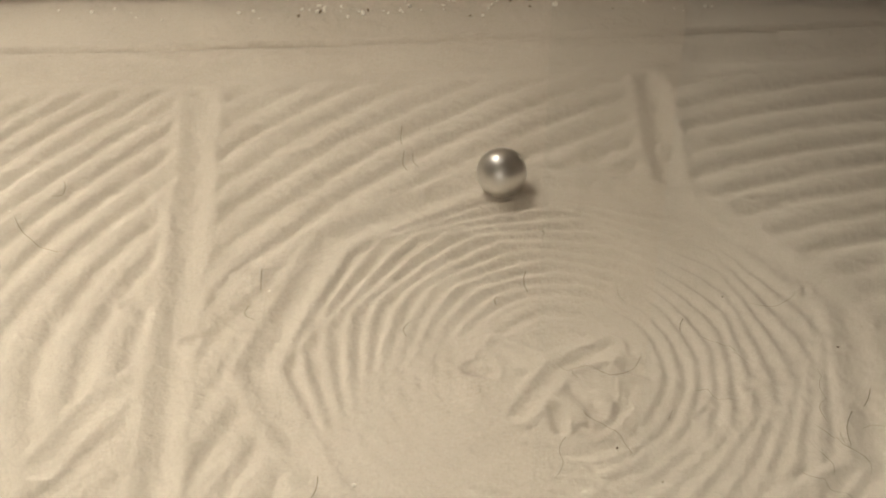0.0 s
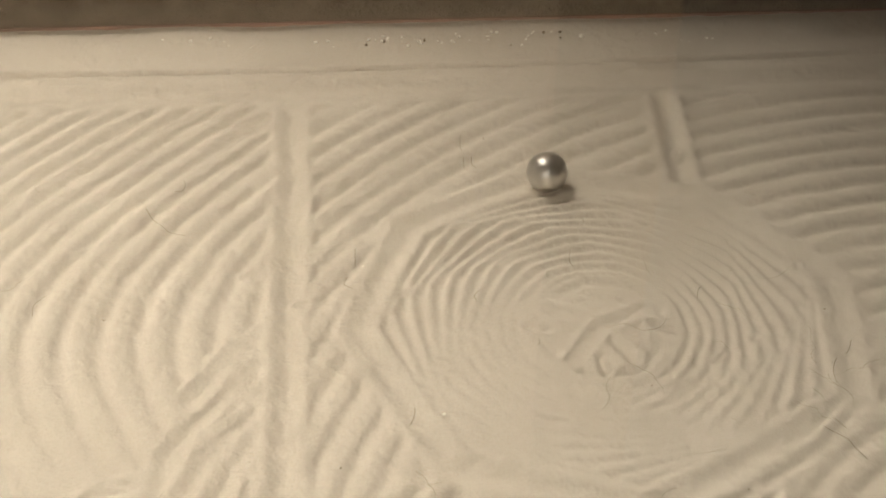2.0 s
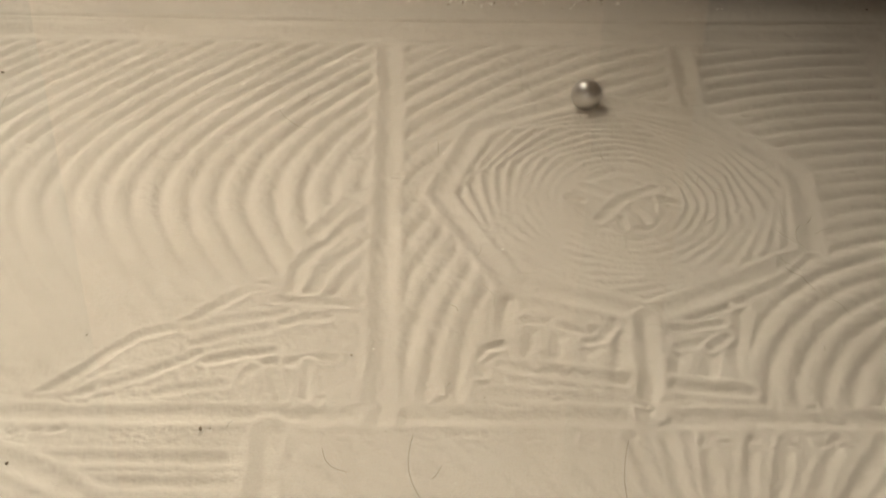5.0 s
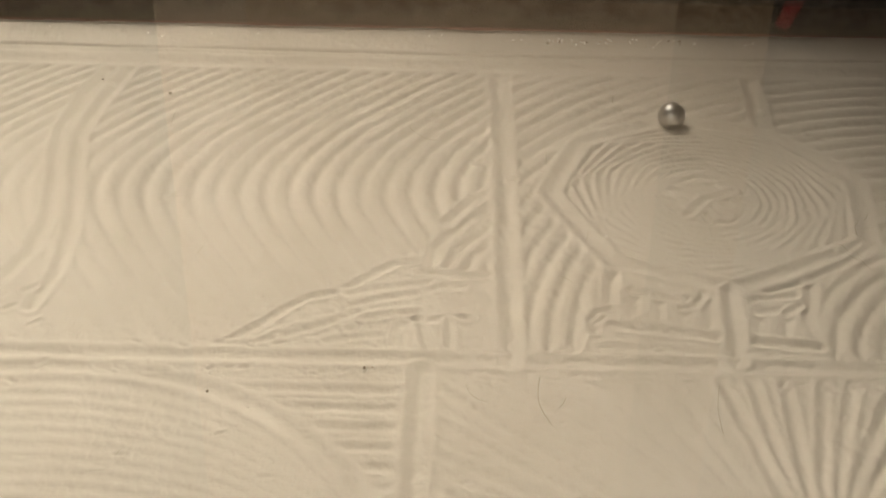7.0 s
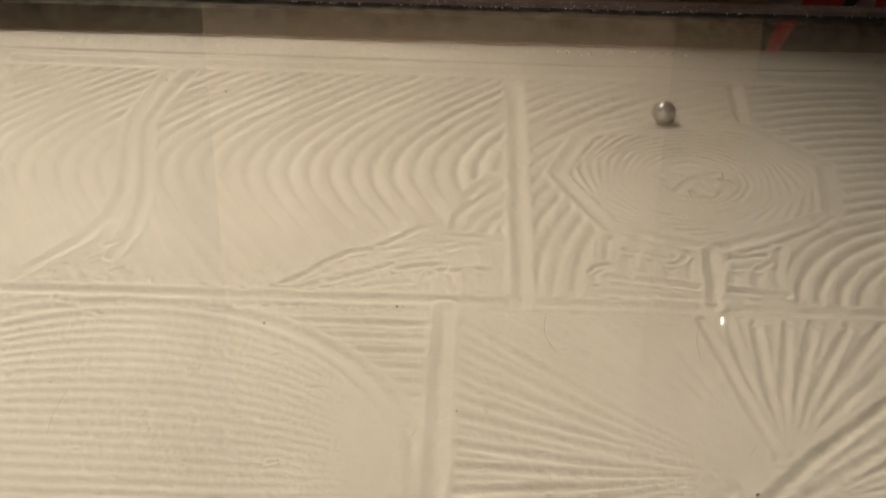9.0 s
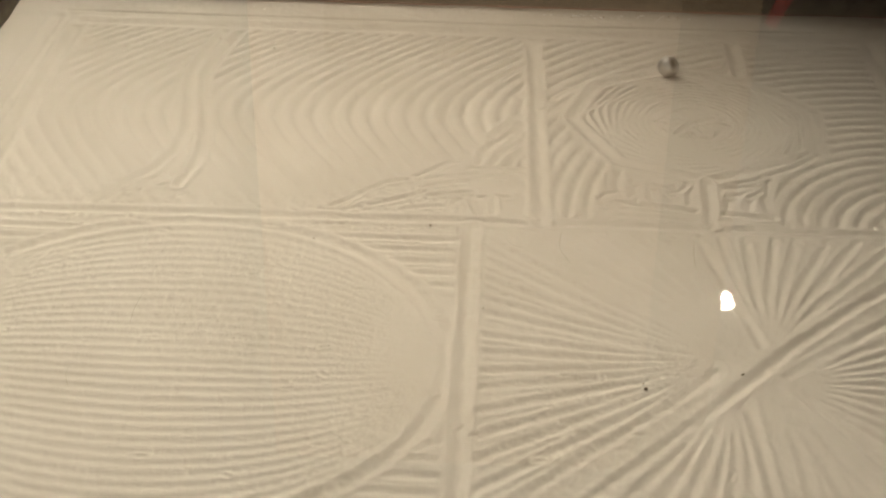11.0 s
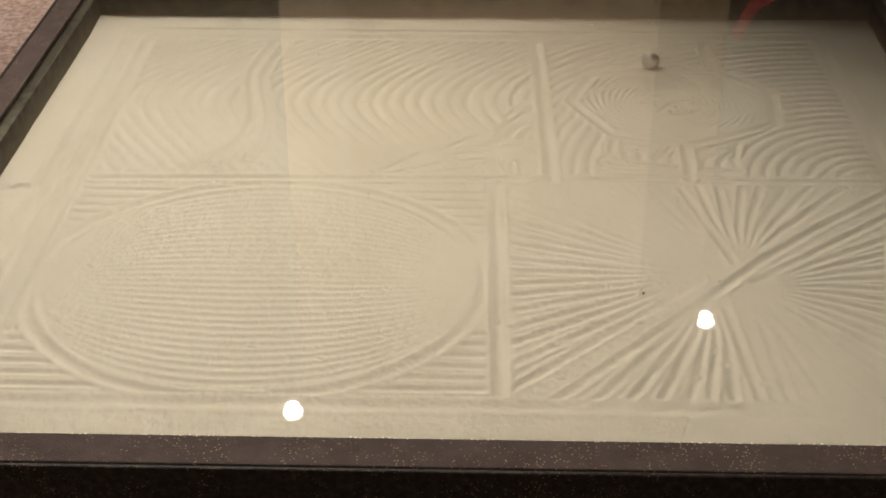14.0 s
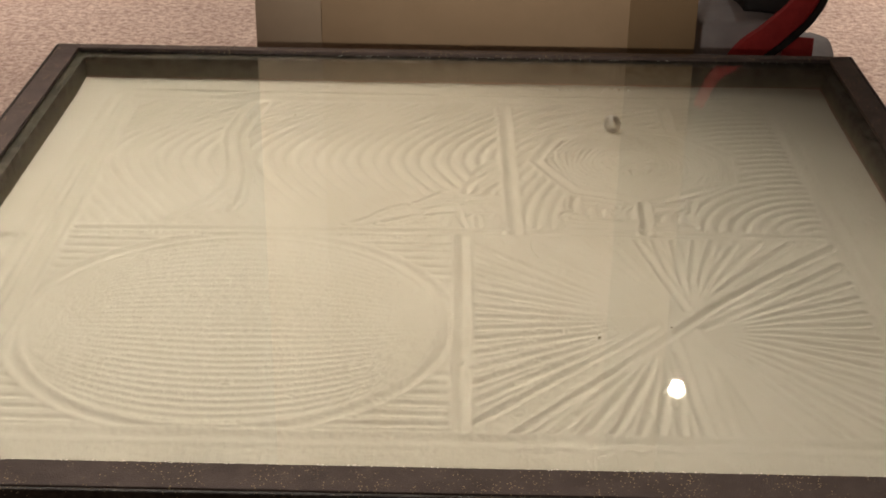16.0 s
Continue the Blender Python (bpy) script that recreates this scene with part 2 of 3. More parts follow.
def table():
    t = new("sand_table")
    t.matrix_world = pose(0, 0.09, FLOOR)
    tagged(t, "low dark sand-drawing table with brown speckled rim on the carpet", "table")
    up = pose(0, -0.09, -FLOOR)
    outer = [(-XO, ON), (XO, ON), (XO, OF), (-XO, OF)]
    inner = [(-XI, YN), (XI, YN), (XI, YF), (-XI, YF)]
    # the rim leaves a ledge under the glass on all sides but the near one
    board = [(-XG, YN), (XG, YN), (XG, YG), (-XG, YG)]
    for i in range(4):
        j = (i + 1) % 4
        lip = [(x - math.copysign(0.0050, x), y - (0.0050 if y > 0 else -0.0050)) for x, y in outer]
        bm = frame_bar([lip[i], lip[j], board[j], board[i]], 0.0365, RIM, 0.0012)
        bm.transform(up)
        part("rim_board", bm, M_RIM, t, "brown paint with gold flecks")
        # inner wall of the tray, a little behind the rim's edge
        wall_in = [(x * 1.0, y) for x, y in inner]
        wall_out = [(x + math.copysign(0.010, x), y + (0.010 if y > 0 else -0.010)) for x, y in board]
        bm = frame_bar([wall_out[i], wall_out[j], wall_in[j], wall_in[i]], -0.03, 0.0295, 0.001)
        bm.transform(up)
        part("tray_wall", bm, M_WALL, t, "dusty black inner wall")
        ap_in = [(x - math.copysign(0.0047, x), y - (0.0047 if y > 0 else -0.0047)) for x, y in outer]
        ap_out = outer
        bm = frame_bar([ap_out[i], ap_out[j], ap_in[j], ap_in[i]], -0.16, RIM - 0.0008, 0.0016)
        bm.transform(up)
        part("apron", bm, M_APRON, t, "black pebbled apron")
    for b in ((-XI + 0.001, XI - 0.001, YF - 0.0012, YF - 0.0002), (XI - 0.0012, XI - 0.0002, YN + 0.002, YF - 0.0014)):
        bm = block(*b, -0.012, 0.0030)
        bm.transform(up)
        part("edge_strip", bm, M_EDGE_STRIP, t, "thin red-brown strip along the sand")
    bm = block(-XI - 0.012, XI + 0.012, YN - 0.012, YF + 0.012, -0.05, -0.0305)
    bm.transform(up)
    part("tray_floor", bm, M_APRON, t)
    bm = block(-0.47, 0.47, -0.33, 0.52, FLOOR, -0.0505, 0.004)
    bm.transform(up)
    part("plinth", bm, M_APRON, t)
    return t


table()
bm = block(-XG - 0.008, XG + 0.008, YN - 0.008, YG + 0.008, 0.0298, 0.0362)
pane = tagged(part("glass_top", bm, M_GLASS), "clear glass sheet lying in the table's rim", "glass")
pane.visible_shadow = False


# ---- sand ----
STEP = 0.0013
GX = np.arange(-XI + 0.001, XI - 0.0005, STEP)
GY = np.arange(YN + 0.001, YF - 0.0005, STEP)
SX, SY = np.meshgrid(GX, GY)
SH = np.zeros_like(SX)
rng = np.random.RandomState(4)


def smooth_noise(nx, ny, seed):
    """Value noise over the whole tray, about nx by ny cells."""
    r = np.random.RandomState(seed).rand(ny + 2, nx + 2) - 0.5
    u = (SX + XI) / (2 * XI) * nx
    v = (SY - YN) / (YF - YN) * ny
    i, j = np.clip(u.astype(int), 0, nx), np.clip(v.astype(int), 0, ny)
    a, b = u - i, v - j
    a, b = a * a * (3 - 2 * a), b * b * (3 - 2 * b)
    return (r[j, i] * (1 - a) + r[j, i + 1] * a) * (1 - b) + (r[j + 1, i] * (1 - a) + r[j + 1, i + 1] * a) * b


WOB = smooth_noise(60, 56, 11) * 0.6 + smooth_noise(150, 140, 12) * 0.4


def trail(pts, half=0.0085, deep=0.0022, lip=0.0010, fade=None):
    """The groove that the ball leaves along a line: a trough with a small ridge on either side, laid over what was there."""
    deep, lip = deep * 1.3, lip * 1.4
    pts = np.asarray(pts, float)
    reach = half * 1.6
    d = np.full(SX.shape, 9.0)
    along = np.zeros(SX.shape)
    n = len(pts) - 1
    for k in range(n):
        (ax, ay), (bx, by) = pts[k], pts[k + 1]
        i0, i1 = np.searchsorted(GX, [min(ax, bx) - reach, max(ax, bx) + reach])
        j0, j1 = np.searchsorted(GY, [min(ay, by) - reach, max(ay, by) + reach])
        if i1 <= i0 or j1 <= j0:
            continue
        px, py = SX[j0:j1, i0:i1] - ax, SY[j0:j1, i0:i1] - ay
        lx, ly = bx - ax, by - ay
        s = np.clip((px * lx + py * ly) / max(lx * lx + ly * ly, 1e-12), 0, 1)
        q = np.hypot(px - s * lx, py - s * ly)
        near = q < d[j0:j1, i0:i1]
        d[j0:j1, i0:i1] = np.where(near, q, d[j0:j1, i0:i1])
        along[j0:j1, i0:i1] = np.where(near, (k + s) / n, along[j0:j1, i0:i1])
    on = d < reach
    u = np.abs(d[on] / half + WOB[on] * 0.22)
    shape = np.where(u < 1, -deep + (deep + lip) * np.sin(np.clip(u, 0, 1) * 1.5708) ** 2, lip * np.clip((1.5 - u) / 0.5, 0, 1) ** 1.5)
    keep = np.where(u < 1, 0.10, np.clip((u - 1) / 0.4, 0.10, 1))
    if fade is not None:
        amount = np.interp(along[on], np.linspace(0, 1, len(fade)), fade)
        shape = shape * amount
        keep = 1 - (1 - keep) * np.clip(amount * 1.5, 0, 1)
    SH[on] = SH[on] * keep + shape


def level(mask, soft=0.1):
    SH[mask] *= soft


BX0, BX1, BY0, BY1, MY, LX = -0.42, 0.425, -0.286, 0.493, 0.108, 0.018


def wave_x(y):
    """How far a wave line of the far left panel leans east of its most westerly place."""
    u, v = np.clip(y - 0.303, 0, 1) / 0.11, np.clip(0.303 - y, 0, 1) / 0.05
    return 0.128 * (np.sqrt(1 + u * u) - 1) + 0.035 * (np.sqrt(1 + v * v) - 1)


def furrows(mask, count, pitch, steep):
    """Even furrows: count is the running number of the furrow, pitch their distance square to the line."""
    p = 6.2832 * (count + WOB * 0.10)
    wave = -0.86 * np.cos(p) - 0.14 * np.cos(2 * p)
    SH[mask] = (wave * steep * pitch / 6.2832)[mask]


def far_left_panel():
    inside = (SX > BX0) & (SX < 0.073) & (SY > MY) & (SY < 0.492)
    lean = (wave_x(SY + 0.0005) - wave_x(SY - 0.0005)) / 0.001
    steep = 0.54 * np.clip((SY - 0.13) / 0.14, 0.16, 1) * (1 + 0.35 * np.clip((SY - 0.34) / 0.10, 0, 1))
    furrows(inside, (SX - wave_x(SY) + 0.070) / 0.0179, 0.0179 / np.sqrt(1 + lean * lean), steep)
    # short slanting strokes towards the upright band
    for line in ([(0.020, 0.204), (0.022, 0.230), (0.038, 0.257), (0.058, 0.278)], [(0.031, 0.208), (0.039, 0.230), (0.060, 0.255)], [(0.046, 0.208), (0.051, 0.225), (0.063, 0.240)],
                 [(0.030, 0.262), (0.044, 0.285), (0.060, 0.301)]):
        trail(line, 0.0075, 0.0007, 0.0006, fade=[1.1, 1, 0.8, 0.7])
    # the bent double band
    trail([(-0.258, 0.489), (-0.269, 0.433), (-0.276, 0.381), (-0.271, 0.337), (-0.261, 0.292), (-0.256, 0.256), (-0.258, 0.215), (-0.270, 0.179), (-0.291, 0.150), (-0.311, 0.120)], 0.0085, 0.0015, 0.0010, fade=[1, 1, 1, 1, 0.9, 0.6, 0.4])
    trail([(-0.240, 0.489), (-0.254, 0.421), (-0.260, 0.370), (-0.252, 0.322), (-0.242, 0.278), (-0.236, 0.236), (-0.235, 0.190), (-0.243, 0.152)], 0.0080, 0.0016, 0.0011, fade=[1, 1, 1, 1, 0.8, 0.8, 0.9])
    # small scuffs between its two tails
    for x, y in ((-0.268, 0.160), (-0.259, 0.149), (-0.282, 0.136), (-0.251, 0.170), (-0.238, 0.133)):
        trail([(x, y), (x + 0.006, y + 0.005)], 0.0040, 0.0006, 0.0005)


def far_right_panel():
    inside = (SX > 0.073) & (SX < BX1) & (SY > MY) & (SY < 0.492)
    furrows(inside, (np.hypot(SX - 0.41, SY - 0.108) - 0.327) / 0.0152, 0.0152, 0.44 * (1 + 0.30 * np.clip((SY - 0.35) / 0.08, 0, 1)))
    trail([(0.277, 0.49), (0.277, 0.44), (0.276, 0.39)], 0.0095, 0.0016, 0.0009)
    # trodden strip with comb-like strokes under the eight-sided figure
    level((SX > 0.132) & (SX < 0.276) & (SY > 0.112) & (SY < 0.205), 0.25)
    for line in ([(0.145, 0.204), (0.140, 0.164)], [(0.159, 0.188), (0.154, 0.152)], [(0.174, 0.180), (0.170, 0.148)], [(0.191, 0.178), (0.187, 0.148)], [(0.208, 0.186), (0.203, 0.146)],
                 [(0.233, 0.192), (0.229, 0.148)], [(0.240, 0.168), (0.236, 0.145)], [(0.257, 0.164), (0.252, 0.141)], [(0.278, 0.204), (0.276, 0.184), (0.270, 0.164), (0.270, 0.134)]):
        trail(line, 0.0068, 0.0010, 0.0005, fade=[1.2, 1.0, 0.9, 0.6])
    for line in ([(0.156, 0.186), (0.169, 0.185)], [(0.172, 0.182), (0.185, 0.177)], [(0.203, 0.197), (0.204, 0.183), (0.197, 0.172), (0.188, 0.169)], [(0.239, 0.166), (0.255, 0.171)], [(0.257, 0.166), (0.267, 0.175)],
                 [(0.246, 0.188), (0.258, 0.194), (0.272, 0.201)], [(0.141, 0.166), (0.131, 0.162), (0.127, 0.154), (0.130, 0.142)], [(0.238, 0.181), (0.252, 0.183), (0.266, 0.186)]):
        trail(line, 0.0048, 0.0009, 0.0005)
    trail([(0.140, 0.149), (0.177, 0.143), (0.209, 0.138)], 0.0070, 0.0012, 0.0008, fade=[0.6, 1, 0.8, 1])
    trail([(0.132, 0.127), (0.173, 0.125), (0.211, 0.122)], 0.0060, 0.0008, 0.0006, fade=[0.6, 0.7, 0.8, 0.5])
    trail([(0.227, 0.136), (0.243, 0.134), (0.272, 0.131)], 0.0070, 0.0012, 0.0008)
    # eight-sided figure with its turning rings
    cx, cy = 0.220, 0.301
    corners = [(0.104, 0.304), (0.131, 0.378), (0.198, 0.412), (0.281, 0.395), (0.337, 0.330), (0.330, 0.250), (0.226, 0.193), (0.145, 0.221)]
    gone = np.degrees(np.arctan2(SY - cy, SX - cx)) % 360
    angles = [math.degrees(math.atan2(y - cy, x - cx)) % 360 for x, y in corners]
    order = sorted(zip(angles, corners))
    edge_r = np.interp(gone, [a for a, _ in order], [math.hypot(x - cx, y - cy) for _, (x, y) in order], period=360)
    level(np.hypot(SX - cx, SY - cy) < edge_r * 0.95, 0.04)

    def ring(size, turn, ease):
        """The eight-sided outline, shrunk and turned, with its corners eased."""
        c, q = math.cos(radians(turn)), math.sin(radians(turn))
        out = []
        for k in range(8):
            (ax, ay), (bx, by) = corners[k], corners[(k + 1) % 8]
            for t in np.linspace(0, 1, 10)[:-1]:
                x, y = ax + (bx - ax) * t - cx, ay + (by - ay) * t - cy
                r = math.hypot(x, y)
                f = (1 - ease) + ease * 0.113 / r
                x, y = x * f * size, y * f * size
                out.append((cx + x * c - y * q, cy + x * q + y * c))
        return out + out[:1]
    for k in range(12):
        # shallower on the side of the fifth to seventh corners
        depths = [1.1, 1.25, 1.25, 1.0, 0.5, 0.4, 0.5, 0.3, 1.0]
        trail(ring(0.885 - k * 0.0585, -k * 7.0, 0.15 + 0.06 * k), 0.0050, 0.00085, 0.00075, fade=[w * (1 - 0.02 * k) for w in depths])
    # the mark in its middle: two crossing strokes inside a small ring
    trail(ring(0.27, -80, 0.5), 0.0050, 0.0008, 0.0006, fade=[1, 0.6, 1, 0.4, 1, 0.6, 0.8, 0.5, 1])
    for line in ([(0.197, 0.314), (0.219, 0.300), (0.232, 0.280)], [(0.240, 0.312), (0.219, 0.301), (0.204, 0.280)]):
        trail(line, 0.0058, 0.0006, 0.0006)
    for line in ([(0.186, 0.303), (0.194, 0.300)], [(0.245, 0.302), (0.254, 0.297)], [(0.217, 0.281), (0.218, 0.272)]):
        trail(line, 0.0045, 0.0010, 0.0006)
    trail(ring(1.0, 0, 0.08), 0.0090, 0.0010, 0.0008, fade=[1, 1, 0.9, 0.8, 0.7, 0.8, 0.9, 0.8, 1])
    trail([(0.277, 0.204), (0.297, 0.217), (0.309, 0.226), (0.329, 0.247)], 0.0050, 0.0006, 0.0004)


def leaf_strokes():
    level((SX > -0.04) & (SX < 0.060) & (SY > 0.118) & (SY < 0.200), 0.25)
    for line, w in (([(-0.037, 0.181), (-0.017, 0.200), (-0.006, 0.210), (0.008, 0.215)], 1.1), ([(-0.035, 0.176), (-0.014, 0.183), (0.003, 0.187), (0.019, 0.191)], 0.8), ([(-0.031, 0.163), (-0.013, 0.171), (0.009, 0.177)], 0.9),
                    ([(-0.108, 0.122), (-0.090, 0.139), (-0.073, 0.159), (-0.061, 0.171), (-0.045, 0.176)], 1.1), ([(-0.098, 0.116), (-0.087, 0.122), (-0.073, 0.133), (-0.055, 0.142), (-0.037, 0.149)], 1.1),
                    ([(-0.072, 0.130), (-0.050, 0.141), (-0.027, 0.156), (-0.023, 0.146), (-0.030, 0.137)], 0.9), ([(-0.021, 0.150), (-0.002, 0.156), (0.013, 0.158)], 1.2), ([(0.002, 0.144), (0.014, 0.150)], 1.3),
                    ([(0.012, 0.201), (0.060, 0.199)], 0.9), ([(0.018, 0.181), (0.029, 0.187), (0.042, 0.187)], 0.8), ([(0.024, 0.150), (0.037, 0.153), (0.048, 0.153)], 1.1), ([(0.000, 0.123), (0.000, 0.137), (0.004, 0.144)], 0.7),
                    ([(0.015, 0.141), (0.021, 0.121)], 0.7), ([(0.034, 0.148), (0.035, 0.123)], 0.8), ([(-0.045, 0.125), (-0.012, 0.132)], 0.7)):
        trail(line, 0.0055, 0.0008 * w, 0.0005 * w)


def near_left_panel():
    cx, cy, ax, ay = -0.203, -0.093, 0.210, 0.187
    for k in range(11):
        y = 0.094 - k * 0.0165
        for sx in (-1, 1):
            for yy in (y, 2 * cy - y):
                q = (yy - cy) / ay
                if abs(q) < 1:
                    edge = ax * math.sqrt(1 - q * q) + 0.008
                    end = 0.209
                    if end - edge > 0.012:
                        trail([(cx + sx * edge, yy), (cx + sx * end, yy + rng.uniform(-0.001, 0.001))], 0.0066, 0.0007, 0.0005, fade=[0.5, 1.0, 1.1, 0.9])
    for k in range(-15, 16):
        b = k / 15.6
        x = np.linspace(-0.95, 0.95, 50)
        line = np.stack([cx + ax * 0.96 * x, cy + 0.002 + ay * 0.94 * b * np.sqrt(1 - x * x) + rng.uniform(-0.0006, 0.0006)], 1)
        soft = 1.0 if b < -0.05 else 0.85
        trail(line, 0.0060, 0.00032 * soft, 0.00022 * soft, fade=[0.25, 0.7, 1, 1, 1, 1, 0.9, 0.4] if b < 0 else [0.3, 0.9, 1, 0.9, 0.7, 0.55, 0.8, 0.4])
    trail(np.stack([cx + ax * np.cos(np.linspace(0, 6.2832, 90)), cy + ay * np.sin(np.linspace(0, 6.2832, 90))], 1), 0.0092, 0.0008, 0.0006)


def near_right_panel():
    cx, cy = 0.233, -0.084
    # four fans, each from its own apex beside the slanting bar: apex, first and last angle, step, strength, inner start
    for (px, py), a0, a1, step, bold, start in (((0.239, -0.057), 53, 104, 6.6, 0.58, 0.012), ((0.232, -0.062), 108, 137, 6.4, 0.25, 0.2), ((0.213, -0.080), 141, 166, 5.8, 0.45, 0.10),
                                                ((0.212, -0.082), 171, 226, 6.3, 0.60, 0.05), ((0.219, -0.107), 229.5, 269, 5.6, 0.62, 0.04), ((0.245, -0.110), 276, 300, 9.0, 0.35, 0.25), ((0.250, -0.092), 303, 402.5, 8.4, 0.72, 0.01)):
        a = a0
        while a <= a1:
            lean = radians(a + rng.uniform(-0.7, 0.7))
            dx, dy = math.cos(lean), math.sin(lean)
            reach = min(((BX1 - 0.012 if dx > 0 else LX + 0.010) - cx) / dx if abs(dx) > 1e-3 else 9, ((MY - 0.012 if dy > 0 else BY0 + 0.010) - cy) / dy if abs(dy) > 1e-3 else 9)
            ex, ey = cx + dx * reach, cy + dy * reach
            p, q = (px + (ex - px) * start, py + (ey - py) * start), (px + (ex - px) * 0.45, py + (ey - py) * 0.45)
            long = math.hypot(ex - px, ey - py)
            trail([p, (q[0] + rng.uniform(-0.001, 0.001), q[1] + rng.uniform(-0.001, 0.001)), (ex, ey)], min(0.0072, 0.0036 + long * 0.018), 0.0013, 0.0009, fade=[0.55 * bold, 0.8 * bold, bold, bold, 1.1 * bold])
            a += step
    trail([(0.103, -0.236), (0.187, -0.141), (0.227, -0.096), (0.265, -0.051), (0.323, 0.006), (0.418, 0.090)], 0.0080, 0.0013, 0.0008, fade=[0.12, 0.5, 1, 1, 0.75])


def bands():
    trail([(BX0, 0.103), (-0.22, 0.107), (0.04, 0.1095), (BX1, 0.111)], 0.0085, 0.0009, 0.0006)
    trail([(0.067, BY1), (0.0705, 0.407), (0.0735, 0.204), (0.0745, MY)], 0.0098, 0.0012, 0.0008)
    trail([(0.222, 0.188), (0.221, 0.145), (0.217, 0.114)], 0.0085, 0.0012, 0.0009)
    trail([(LX - 0.001, MY - 0.01), (LX + 0.001, BY0)], 0.0098, 0.0012, 0.0008)
    for a, b, w in (((BX0, BY0), (BX0, BY1), 1.4), ((BX0, BY1), (BX1 - 0.005, BY1 + 0.004), 0.9), ((BX1 - 0.005, BY1 + 0.004), (BX1 + 0.012, BY0), 0.4), ((BX1 + 0.012, BY0), (BX0, BY0), 0.45)):
        trail([a, b], 0.0110, 0.0012 * w, 0.0008 * w)
    trail([(-0.446, -0.27), (-0.450, 0.10), (-0.447, 0.500)], 0.010, 0.0012, 0.0009)


def sand():
    far_left_panel()
    far_right_panel()
    leaf_strokes()
    near_left_panel()
    near_right_panel()
    bands()
    # scuffs left by crumbs that the ball pushed along, thickest beside the middle line
    for _ in range(210):
        x = rng.uniform(BX0 + 0.01, BX1 - 0.01)
        y = rng.choice([MY - 0.014, MY + 0.012, rng.uniform(BY0 + 0.02, MY), rng.uniform(MY, BY1 - 0.02)], p=[0.30, 0.18, 0.32, 0.20]) + rng.uniform(-0.003, 0.003)
        a, l = rng.uniform(-0.5, 0.5) + (1.2 if rng.rand() < 0.25 else 0), rng.uniform(0.002, 0.009)
        trail([(x, y), (x + l * math.cos(a), y + l * math.sin(a))], rng.uniform(0.0018, 0.0034), rng.uniform(0.0003, 0.0010), rng.uniform(0.0002, 0.0007), fade=[0.5, 1, 0.4])
    # the far margin stands a little higher and breaks off along a ragged line
    SH[:] += 0.0022 * np.clip((SY - 0.501 - WOB * 0.003) / 0.013, 0, 1) ** 1.5
    trail([(-0.44, 0.5175), (-0.2, 0.5160), (0.05, 0.5145), (0.25, 0.5160), (0.43, 0.5180)], 0.0018, 0.0006, 0.0001, fade=[0.3, 1, 0.4, 1, 0.8, 1, 0.5, 0.9, 0.2])
    # broken crust on the far-left margin
    hole = np.clip(1 - np.hypot((SX + 0.474) / 0.036, (SY - 0.072 - 0.20 * (SX + 0.474)) / 0.021) + WOB * 0.9, 0, 1)
    SH[:] -= 0.0035 * np.clip(hole * 3, 0, 1)
    # banked, uneven margin and small unevenness everywhere
    edge = np.minimum(np.minimum(SX + XI, XI - SX), np.minimum(SY - YN, YF - SY))
    bank = np.clip(1 - edge / 0.045, 0, 1) ** 2
    h = SH + bank * (0.0014 * smooth_noise(22, 20, 21) - 0.0010) + smooth_noise(18, 17, 22) * 0.0010 + smooth_noise(90, 84, 23) * 0.00045 + smooth_noise(200, 190, 24) * 0.0004 + smooth_noise(390, 365, 25) * 0.00048 + smooth_noise(260, 250, 26) * 0.00045 * np.clip(np.abs(SH) / 0.001, 0, 1)
    ny, nx = SX.shape
    me = bpy.data.meshes.new("sand_bed")
    co = np.stack([SX, SY, h], -1).reshape(-1, 3).astype(np.float32)
    idx = np.arange(nx * ny).reshape(ny, nx)
    quads = np.stack([idx[:-1, :-1], idx[:-1, 1:], idx[1:, 1:], idx[1:, :-1]], -1).reshape(-1, 4).astype(np.int32)
    me.vertices.add(len(co))
    me.vertices.foreach_set("co", co.ravel())
    me.loops.add(quads.size)
    me.loops.foreach_set("vertex_index", quads.ravel())
    me.polygons.add(len(quads))
    me.polygons.foreach_set("loop_start", np.arange(0, quads.size, 4, dtype=np.int32))
    me.update(calc_edges=True)
    me.polygons.foreach_set("use_smooth", np.ones(len(quads), bool))
    me.materials.append(M_SAND)
    ob = new("sand_bed", me)
    tagged(ob, "pale beige fine sand raked with curved grooves inside the table", "sand", kind="stuff")
    return h


HEIGHT = sand()


def sand_z(x, y):
    return float(HEIGHT[int(np.clip(np.searchsorted(GY, y), 0, len(GY) - 1)), int(np.clip(np.searchsorted(GX, x), 0, len(GX) - 1))])


# ---- ball ----
bm = bmesh.new()
bmesh.ops.create_uvsphere(bm, u_segments=48, v_segments=32, radius=0.0108)
ball = tagged(part("steel_ball", bm, M_STEEL, smooth=True), "dull grey steel ball resting on the raked sand", "ball")
ball.matrix_world = pose(0.204, 0.407, sand_z(0.204, 0.407) + 0.0094)


